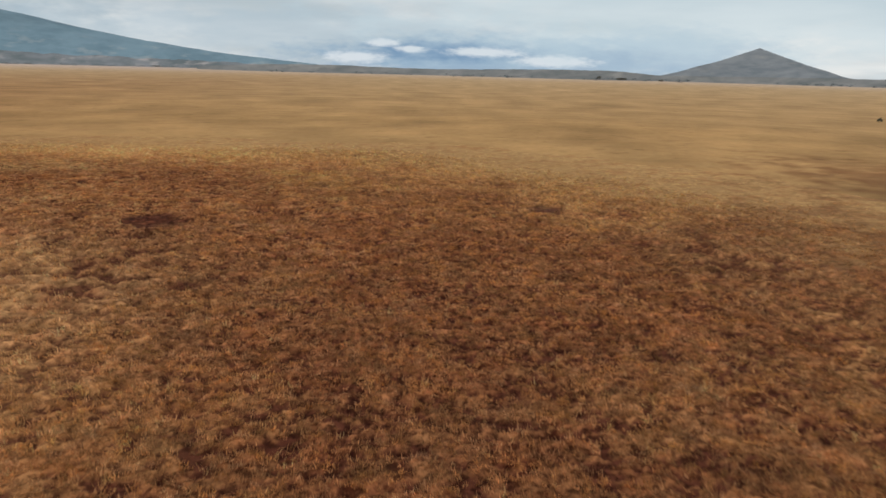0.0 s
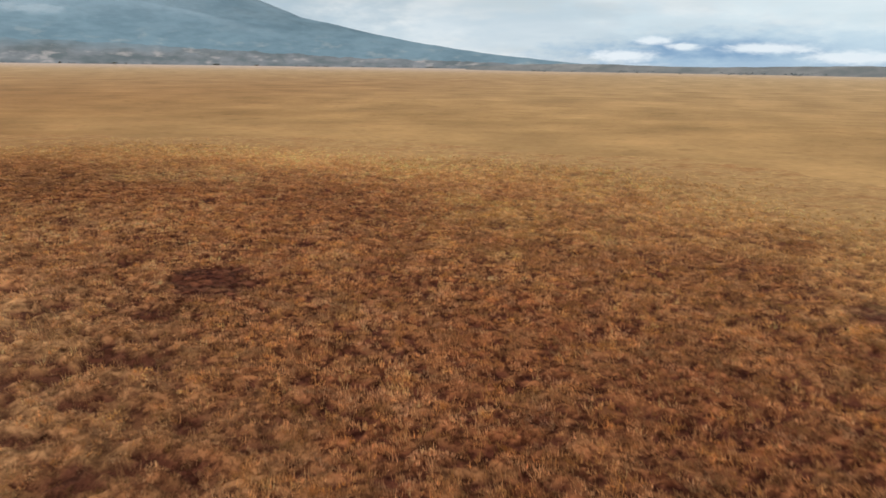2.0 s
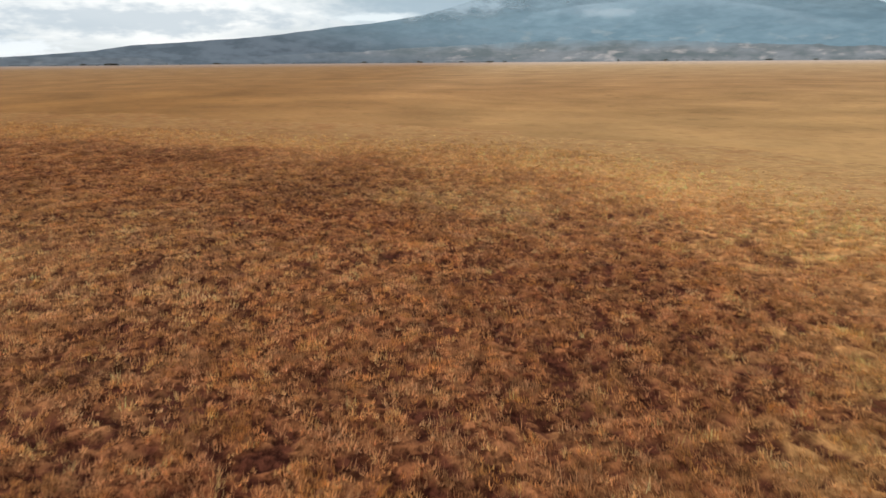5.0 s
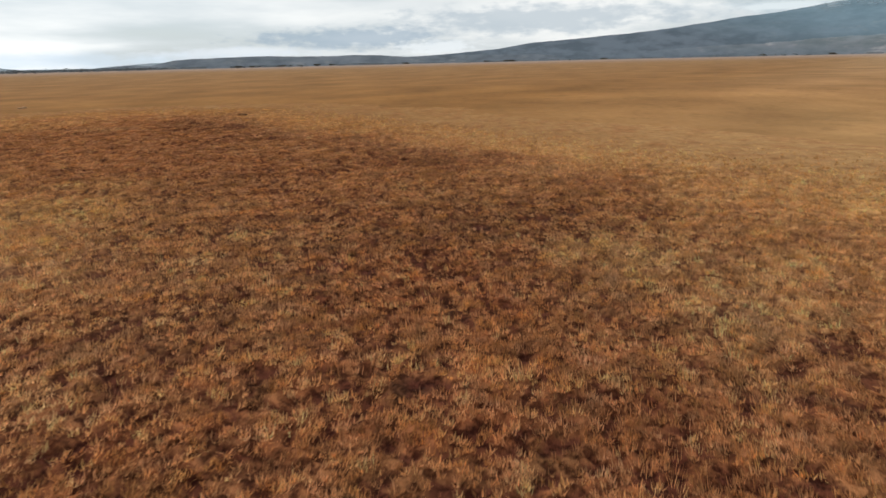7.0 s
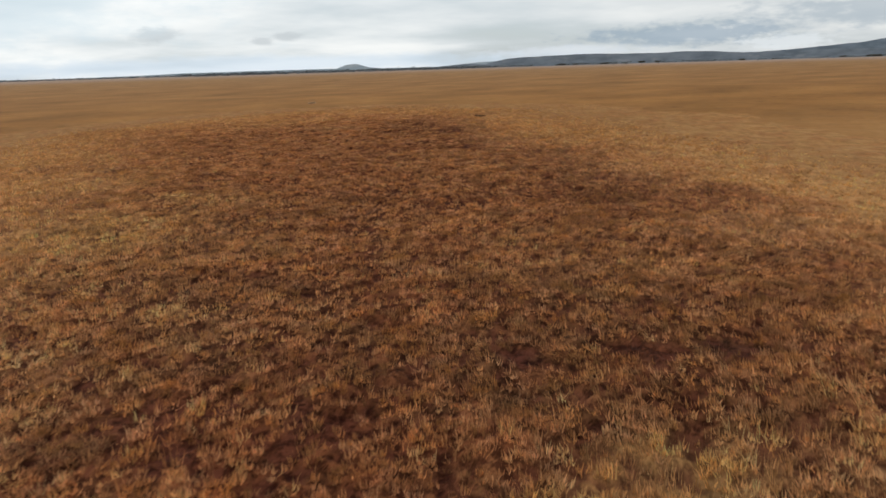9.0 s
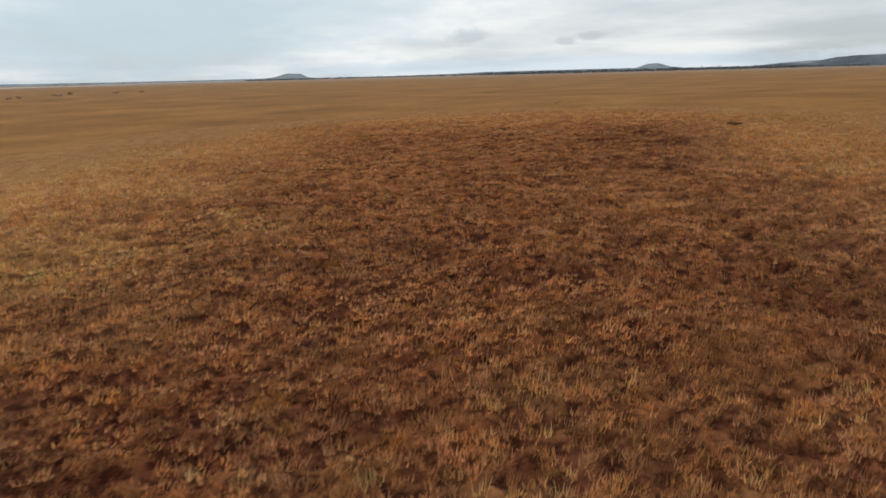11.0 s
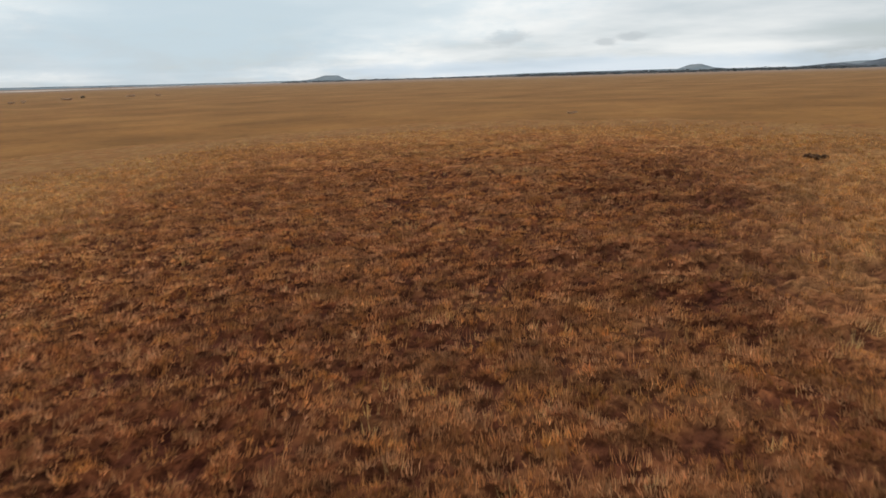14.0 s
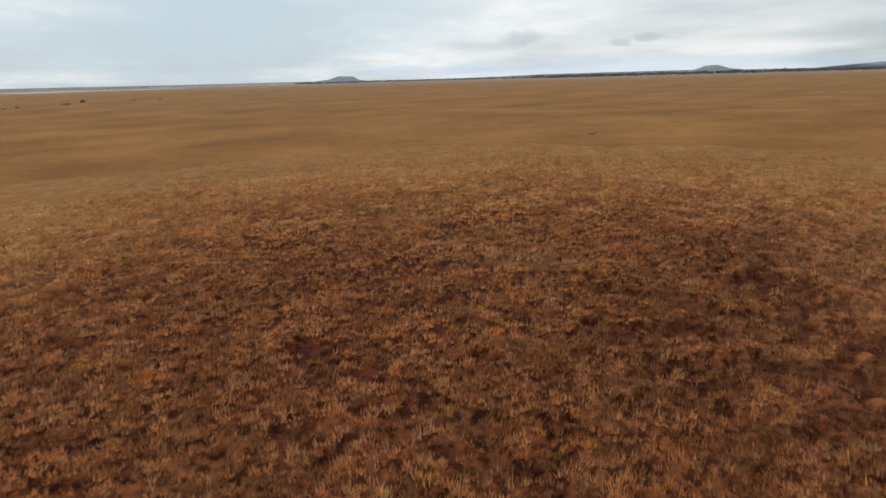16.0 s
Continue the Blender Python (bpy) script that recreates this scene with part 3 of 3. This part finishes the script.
# distance haze is mixed into these hill colours
m_foot = slope_material("hazy_scrub_foothills", (0.118, 0.142, 0.152), (0.220, 0.232, 0.250), (0.42, 0.385, 0.375), 0.75, (400, 1150), (0.175, 0.245, 0.29))[0]
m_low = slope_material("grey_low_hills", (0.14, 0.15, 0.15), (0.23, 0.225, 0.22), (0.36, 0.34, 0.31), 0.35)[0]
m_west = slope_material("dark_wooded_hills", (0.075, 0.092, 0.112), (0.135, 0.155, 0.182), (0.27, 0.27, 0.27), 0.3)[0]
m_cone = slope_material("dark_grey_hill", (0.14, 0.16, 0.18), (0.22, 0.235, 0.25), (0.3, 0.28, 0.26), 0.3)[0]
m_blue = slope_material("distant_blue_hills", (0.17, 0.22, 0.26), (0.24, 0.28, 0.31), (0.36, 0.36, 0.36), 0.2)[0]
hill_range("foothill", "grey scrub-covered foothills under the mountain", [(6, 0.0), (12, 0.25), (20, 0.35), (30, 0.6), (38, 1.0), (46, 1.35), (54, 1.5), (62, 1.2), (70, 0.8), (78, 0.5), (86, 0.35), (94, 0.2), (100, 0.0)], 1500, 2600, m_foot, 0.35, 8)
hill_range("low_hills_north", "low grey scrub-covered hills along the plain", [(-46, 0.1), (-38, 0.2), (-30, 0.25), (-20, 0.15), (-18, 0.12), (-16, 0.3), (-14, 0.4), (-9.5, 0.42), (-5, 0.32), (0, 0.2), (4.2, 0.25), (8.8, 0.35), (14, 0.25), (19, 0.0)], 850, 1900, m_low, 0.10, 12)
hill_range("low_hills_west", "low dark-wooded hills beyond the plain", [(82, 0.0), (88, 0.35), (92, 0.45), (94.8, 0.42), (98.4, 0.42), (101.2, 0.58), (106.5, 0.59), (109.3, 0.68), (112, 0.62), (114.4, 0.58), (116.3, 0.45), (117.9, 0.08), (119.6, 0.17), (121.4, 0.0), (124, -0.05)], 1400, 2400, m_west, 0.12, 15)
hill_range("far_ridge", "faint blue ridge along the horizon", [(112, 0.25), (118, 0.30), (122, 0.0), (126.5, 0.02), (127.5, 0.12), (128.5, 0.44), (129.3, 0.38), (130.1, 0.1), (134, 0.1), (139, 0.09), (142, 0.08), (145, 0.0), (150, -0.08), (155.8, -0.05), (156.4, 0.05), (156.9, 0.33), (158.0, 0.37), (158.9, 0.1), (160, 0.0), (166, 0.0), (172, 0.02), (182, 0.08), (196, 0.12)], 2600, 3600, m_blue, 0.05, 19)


def cone_hill():
    """A lone hill with a pointed top and even sides."""
    bm = bmesh.new()
    centre = bearing(-23.65) * 2300
    rings, around = 26, 96
    grid = []
    for i in range(rings + 1):
        s = i / rings
        ring = []
        for k in range(around):
            a = 2 * math.pi * k / around
            r = 330 * s * (1 + 0.10 * math.sin(3 * a + 1) * s)
            h = 96 * (1 - s) ** 1.25 * (1 + 0.06 * math.sin(7 * a) * s) + 5 * (noise.noise((r * math.cos(a) / 45, r * math.sin(a) / 45, 3.3))) * s
            ring.append(bm.verts.new((r * math.cos(a), r * math.sin(a), h - 2 * s)))
        grid.append(ring)
    for a, b in zip(grid, grid[1:]):
        for k in range(around):
            j = (k + 1) % around
            if a is grid[0]:
                continue
            bm.faces.new((a[k], b[k], b[j], a[j]))
    tip = bm.verts.new((0, 0, 96.5))
    for k in range(around):
        bm.faces.new((tip, grid[1][k], grid[1][(k + 1) % around]))
    for v in grid[0]:
        bm.verts.remove(v)
    for f in bm.faces:
        f.smooth = True
    me = bpy.data.meshes.new("cone_hill")
    bm.to_mesh(me)
    bm.free()
    me.materials.append(m_cone)
    ob = new("cone_hill", me)
    ob.location = (centre.x, centre.y, 0)
    tagged(ob, "lone pointed grey hill behind the low ridge", "hill", kind="structure")


cone_hill()


# ---------------------------------------------------------------- dry grass
def tufts(name, label, x, y, size, count, upright, seed, width, pale=1.0):
    """Clumps of pointed blades at the places given. upright: 1 stands, 0 lies over like a mop. width: of a blade, in metres. pale: how much lighter than the rest."""
    rng = np.random.default_rng(seed)
    colour, bare, golden, d = cover(x, y, 0.65)
    # the tips are paler and less red than the mat below
    colour = blend(colour, np.broadcast_to(C_TIPS, colour.shape), (1 - 0.7 * golden) * (1 - bare) * 0.45)
    z, _, gap = mat_height(x, y, d, bare)
    # shade between the hummocks, put into the colour of tufts in the gaps
    colour = colour * (1 - 0.5 * gap * patches(x, y, LUMPY, 1.0, 37, 1.4))[:, None]
    n = len(x)
    shape = (n, count)
    size = size[:, None] * rng.uniform(0.6, 1.15, shape)
    turn = rng.uniform(0, 2 * np.pi, shape)
    stand = np.clip(rng.normal(upright, 0.25, shape), 0.0, 1.0)
    spot = rng.uniform(0, 1, shape) ** 0.5 * 0.5 * size
    bx, by = x[:, None] + np.cos(turn) * spot, y[:, None] + np.sin(turn) * spot
    wind = (fractal(x, y, 6.0, 71, 2) * 5.0 + 1.0)[:, None]
    hx = 0.6 * np.cos(turn) + 0.6 * np.cos(wind) + rng.normal(0, 0.5, shape)
    hy = 0.6 * np.sin(turn) + 0.6 * np.sin(wind) + rng.normal(0, 0.5, shape)
    norm = np.hypot(hx, hy) + 1e-6
    hx, hy = hx / norm, hy / norm
    w = width * rng.uniform(0.6, 1.4, shape)
    twist = rng.uniform(-0.6, 0.6, shape)
    sx, sy, sz = -hy * w * np.cos(twist), hx * w * np.cos(twist), w * np.sin(twist)
    root = z[:, None] + size * rng.uniform(0.0, 0.42, shape) * (1 - stand) * (1 - spot / (0.55 * size))
    run = size * (0.70 - 0.42 * stand)
    rise = size * (rng.uniform(-0.12, 0.42, shape) * (1 - stand) + 0.95 * stand)
    p = np.empty((n, count, 3, 3), np.float32)
    p[:, :, 0] = np.stack([bx - sx, by - sy, root - sz], -1)
    p[:, :, 1] = np.stack([bx + sx, by + sy, root + sz], -1)
    p[:, :, 2] = np.stack([bx + hx * run, by + hy * run, np.maximum(root + rise, z[:, None])], -1)
    # neighbouring tufts share their age: pale and dull clumps a stride apart
    age = np.clip((fractal(x, y, 0.45, 57, 3) - 0.5) * 2.6 + 0.5, 0, 1)[:, None]
    tone = np.repeat(np.minimum(colour * pale * (0.87 + 0.89 * age) * rng.uniform(0.75, 1.3, (n, 1)), 0.8), count * 3, axis=0)
    ob = mesh_from(name, p.reshape(-1, 3), None, np.arange(n * count * 3).reshape(-1, 3), M_GRASS, tone)
    return tagged(ob, label, "grass", kind="stuff")


def scatter(step, low, high, seed, box=(-170, 110, -110, 150)):
    """Uneven places on the plain whose distance from the axis lies between low and high."""
    rng = np.random.default_rng(seed)
    x, y = np.meshgrid(np.arange(box[0], box[1], step), np.arange(box[2], box[3], step))
    x, y = (v.ravel() + rng.uniform(-0.5, 0.5, v.size) * step * 1.4 for v in (x, y))
    d = off_axis(x, y) + rng.normal(0, 0.06, len(x)) * (low + 4)
    keep = (d >= low) & (d < high)
    return x[keep], y[keep], rng


def grow():
    for name, label, step, low, high, count, tall, wide in (
            ("short_grass", "short reddish-brown dry grass in small tufts", 0.115, 0, 10, 9, 0.13, 0.011),
            ("matted_grass", "straw-coloured dry grass in low tufts", 0.19, 10, 23, 7, 0.17, 0.014),
            ("golden_grass", "golden dry grass reaching across the plain", 0.34, 22, 30, 6, 0.18, 0.022)):
        x, y, rng = scatter(step, low, high, int(tall * 100))
        colour, bare, golden, d = cover(x, y)
        thick = fractal(x, y, 0.55, 51, 3)
        open_soil = tussocks(x, y)[2]
        lumpy = patches(x, y, LUMPY, 1.0, 37, 1.4)
        fade = np.clip((30 - fringe(x, y, d)) / 14, 0.0, 1)
        keep = rng.uniform(0, 1, len(x)) < np.clip(0.8 + (thick - 0.42) * 3, 0.4, 1) * (1 - 0.96 * bare) * fade * (1 - (0.78 + 0.17 * lumpy) * open_soil * np.clip((40 - d) / 10, 0, 1))
        x, y, golden, thick, fade, lumpy = x[keep], y[keep], golden[keep], thick[keep], fade[keep], lumpy[keep]
        size = (1 - 0.2 * lumpy) * tall * (0.55 + 0.4 * rng.uniform(0, 1, len(x)) + 0.5 * thick) * (1 + 0.1 * golden) * (0.35 + 0.65 * fade)
        tufts(name, label, x, y, size, count, 0.6, int(tall * 1000), wide)
    # thin pale stalks standing out of the short grass, thickest in the golden parts
    x, y, rng = scatter(0.3, 0, 24, 77)
    colour, bare, golden, d = cover(x, y)
    keep = rng.uniform(0, 1, len(x)) < (0.45 + 0.5 * golden) * (1 - 0.9 * bare) * np.clip(fractal(x, y, 2.2, 81, 2) * 3 - 0.6, 0.35, 1) * np.clip((24 - d) / 8, 0, 1)
    x, y = x[keep], y[keep]
    tufts("tall_grass", "thin pale golden stalks standing above the short grass", x, y, rng.uniform(0.15, 0.27, len(x)), 11, 0.85, 78, 0.0055, 1.3)


grow()


# ---------------------------------------------------------------- scrub and trees
def leaf_cloud(rng, centres, radii, count, leaf):
    """Many small leaf clumps spread through a few uneven bulbs."""
    k = rng.integers(0, len(centres), count)
    v = rng.normal(size=(count, 3))
    v /= np.linalg.norm(v, axis=1)[:, None]
    p = centres[k] + v * radii[k] * rng.uniform(0.55, 1.1, count)[:, None]
    a, b = rng.normal(size=(count, 3)), rng.normal(size=(count, 3))
    a /= np.linalg.norm(a, axis=1)[:, None]
    b = np.cross(a, b)
    b /= np.linalg.norm(b, axis=1)[:, None]
    s = leaf * rng.uniform(0.6, 1.3, count)[:, None]
    return np.stack([p - a * s, p - b * s * 0.6, p + a * s, p + b * s * 0.6], 1).reshape(-1, 3)


def part(name, verts, quads, material, parent, label=""):
    ob = mesh_from(name, verts, quads, None, material)
    ob.parent = parent
    return tagged(ob, label)


def stem(rng, start, end, thick):
    """A tapering six-sided stem with a slight bend."""
    start, end = np.array(start, float), np.array(end, float)
    points = [start, (start + end) / 2 + rng.normal(size=3) * 0.08 * np.linalg.norm(end - start), end]
    verts = []
    for q, t in zip(points, (1.0, 0.75, 0.35)):
        for k in range(6):
            a = k * math.pi / 3
            verts.append(q + np.array((math.cos(a), math.sin(a), 0)) * thick * t)
    quads = [(r * 6 + k, r * 6 + (k + 1) % 6, r * 6 + 6 + (k + 1) % 6, r * 6 + 6 + k) for r in (0, 1) for k in range(6)]
    return np.array(verts), np.array(quads)


def shrub(x, y, wide, high, leaves, label, seed):
    rng = np.random.default_rng(seed)
    root = new("shrub")
    root.location = (x, y, float(land(np.array([x]), np.array([y]))[0]))
    for k in range(5):
        a = rng.uniform(0, 2 * np.pi)
        reach = rng.uniform(0.15, 0.38) * wide
        v, q = stem(rng, (0, 0, -0.1), (math.cos(a) * reach, math.sin(a) * reach, high * rng.uniform(0.4, 0.6)), 0.012 * wide + 0.004)
        part("stem", v, q, M_BARK, root)
    bulbs = 7
    c = np.stack([rng.uniform(-0.36, 0.36, bulbs) * wide, rng.uniform(-0.36, 0.36, bulbs) * wide, rng.uniform(0.3, 0.7, bulbs) * high], 1)
    r = np.stack([np.full(bulbs, 0.2 * wide), np.full(bulbs, 0.2 * wide), np.full(bulbs, 0.3 * high)], 1) * rng.uniform(0.6, 1.2, (bulbs, 1))
    v = leaf_cloud(rng, c, r, 700, 0.05 * wide)
    v[:, 2] = np.maximum(v[:, 2], 0.02)
    part("crown", v, np.arange(len(v)).reshape(-1, 4), leaves, root)
    return tagged(root, label, "shrub", "scrub on the plain")


for k, (x, y, wide, high, leaves, label) in enumerate((
        (-68.0, -265.0, 1.7, 1.2, M_LEAF, "dark compact shrub alone on the dry plain"),
        (-61.3, -243.0, 3.6, 0.8, M_BROWN, "wide low brown shrub on the dry plain"),
        (-45.2, -209.0, 2.0, 0.7, M_BROWN, "brown shrub on the dry plain"),
        (-48.2, -218.0, 1.6, 0.8, M_BROWN, "small brown shrub on the dry plain"),
        (-85.8, -273.0, 3.4, 0.9, M_BROWN, "low brown shrub far out on the plain"),
        (-97.0, -276.0, 3.4, 0.5, M_BROWN, "flat wide brown shrub far out on the plain"),
        (79.5, 127.5, 1.15, 0.95, M_LEAF, "small dark shrub in the golden grass"),
        (-77.5, 16.5, 1.3, 0.25, M_DARK, "low dark tussock in the brown grass"),
        (-95.8, -19.9, 0.9, 0.22, M_BROWN, "small dark tussock in the brown grass"))):
    shrub(x, y, wide, high, leaves, label, 500 + k)


def tree(az, dist, high, wide, seed):
    """A far flat-topped tree: trunk, limbs and an uneven crown."""
    rng = np.random.default_rng(seed)
    d = bearing(az) * dist
    root = new("tree")
    root.location = (d.x - 25, d.y + 30, 0)
    v, q = stem(rng, (0, 0, -0.3), (0.1, 0, high * 0.6), 0.05 * high)
    part("trunk", v, q, M_BARK, root)
    for k in range(4):
        a = k * 1.57 + rng.uniform(-0.4, 0.4)
        v, q = stem(rng, (0.05, 0, high * 0.4), (math.cos(a) * wide * 0.3, math.sin(a) * wide * 0.3, high * 0.75), 0.025 * high)
        part("limb", v, q, M_BARK, root)
    c = np.stack([rng.uniform(-0.35, 0.35, 9) * wide, rng.uniform(-0.35, 0.35, 9) * wide, rng.uniform(0.55, 0.85, 9) * high], 1)
    r = np.tile((0.22 * wide, 0.22 * wide, 0.16 * high), (9, 1)) * rng.uniform(0.7, 1.2, (9, 1))
    v = leaf_cloud(rng, c, r, 420, 0.06 * wide)
    part("crown", v, np.arange(len(v)).reshape(-1, 4), M_LEAF, root)
    return tagged(root, "dark bushy tree at the edge of the plain", "tree", "trees at the edge of the plain")


for k, (az, dist, high, wide) in enumerate((
        (46.3, 1150, 5.0, 6), (62.5, 1200, 3.5, 9), (60.2, 1230, 3.2, 14), (59.0, 1200, 4.0, 6), (50.0, 1300, 4.5, 6), (39.0, 1350, 4.0, 14), (36.0, 1350, 3.6, 8), (22.0, 1400, 4.5, 9),
        (-14.0, 980, 6.0, 8), (-15.6, 1000, 4.0, 15), (-19.0, 900, 3.5, 6), (89.6, 1250, 4.0, 22), (91.5, 1300, 3.5, 10), (98.0, 1200, 3.6, 12), (104.0, 1150, 4.5, 10), (105.2, 1150, 5.0, 12),
        (110.4, 1100, 4.0, 10), (111.4, 1100, 4.5, 12), (108.0, 1100, 3.8, 14), (70.5, 1300, 4.5, 10), (66.0, 1300, 4.0, 14), (82.0, 1300, 4.0, 16))):
    tree(az, dist, high, wide, 700 + k)


def far_woods():
    """Belts of trees and scrub along the far edge of the plain."""
    rng = np.random.default_rng(9)
    blocks = []
    for low, high, near, deep, count, tall in ((118, 142, 1250, 500, 800, 5.5), (142, 161, 1500, 500, 500, 4.0), (100, 122, 1350, 400, 420, 4.5), (60, 100, 1400, 500, 420, 4.0), (14, 60, 1450, 500, 420, 4.0), (-45, 14, 950, 400, 420, 3.6), (161, 195, 2300, 600, 160, 4.0)):
        az = rng.uniform(low, high, count)
        thick = fractal(az, az * 0, 2.2, 5, 3)
        az = az[(thick > 0.42) | (low in (118, 142))]
        r = near + deep * rng.uniform(0, 1, len(az))
        for a, dist in zip(az, r):
            d = bearing(a) * dist
            h, w = tall * rng.uniform(0.5, 1.2), tall * rng.uniform(1.2, 3.0)
            c = np.stack([rng.uniform(-0.4, 0.4, 4) * w, rng.uniform(-0.4, 0.4, 4) * w, rng.uniform(0.25, 0.7, 4) * h], 1) + (d.x - 25, d.y + 30, 0)
            blocks.append(leaf_cloud(rng, c, np.tile((0.3 * w, 0.3 * w, 0.32 * h), (4, 1)), 14, 0.27 * h))
    v = np.concatenate(blocks)
    ob = mesh_from("far_woods", v, np.arange(len(v)).reshape(-1, 4), None, M_WOODS)
    tagged(ob, "belts of dark scrub and trees along the horizon", "woods", kind="stuff")


far_woods()


def lake():
    """A thin sheet of still water far out on the plain."""
    m, n, shader, _ = surface("still_water", 0.08)
    shader.inputs["Specular IOR Level"].default_value = 0.5
    shader.inputs["Base Color"].default_value = (0.10, 0.13, 0.15, 1)
    where = n.add("ShaderNodeNewGeometry").outputs["Position"]
    bump = n.add("ShaderNodeBump")
    bump.inputs["Strength"].default_value, bump.inputs["Distance"].default_value = 0.2, 0.05
    n.put(bump.inputs["Height"], n.noise(where, 0.4, 3))
    n.put(shader.inputs["Normal"], bump.outputs[0])
    az = np.linspace(157, 172, 60)
    wob = fractal(az, az * 0, 2.0, 61, 3)
    verts = []
    for a, w in zip(az, wob):
        for r in (1900 + 150 * w, 2450 - 150 * w):
            d = bearing(a) * r
            verts.append((d.x - 25, d.y + 30, 0.25))
    i = np.arange(59) * 2
    ob = mesh_from("water", np.array(verts), np.stack([i, i + 1, i + 3, i + 2], 1), None, m)
    tagged(ob, "pale strip of still water far across the plain", "water", kind="structure")


lake()


def dry_pan():
    """A bare pale flat far out, beyond the last grass."""
    m = plain_material("pale_bare_flat", (0.56, 0.47, 0.41), 0.2, 0.02)
    az = np.linspace(168, 200, 70)
    wob, rag = fractal(az, az * 0, 2.5, 63, 4), fractal(az, az * 0 + 9, 1.2, 64, 4)
    verts = []
    for a, w, g in zip(az, wob, rag):
        grow = min(1.0, (a - 168) / 6)
        for r in (1150 - 330 * (w - 0.3) * grow, 1200 + 420 * g * grow):
            d = bearing(a) * r
            verts.append((d.x - 25, d.y + 30, 0.3))
    i = np.arange(69) * 2
    ob = mesh_from("dry_pan", np.array(verts), np.stack([i, i + 1, i + 3, i + 2], 1), None, m)
    tagged(ob, "pale bare flat far across the plain", "ground", kind="structure")


dry_pan()
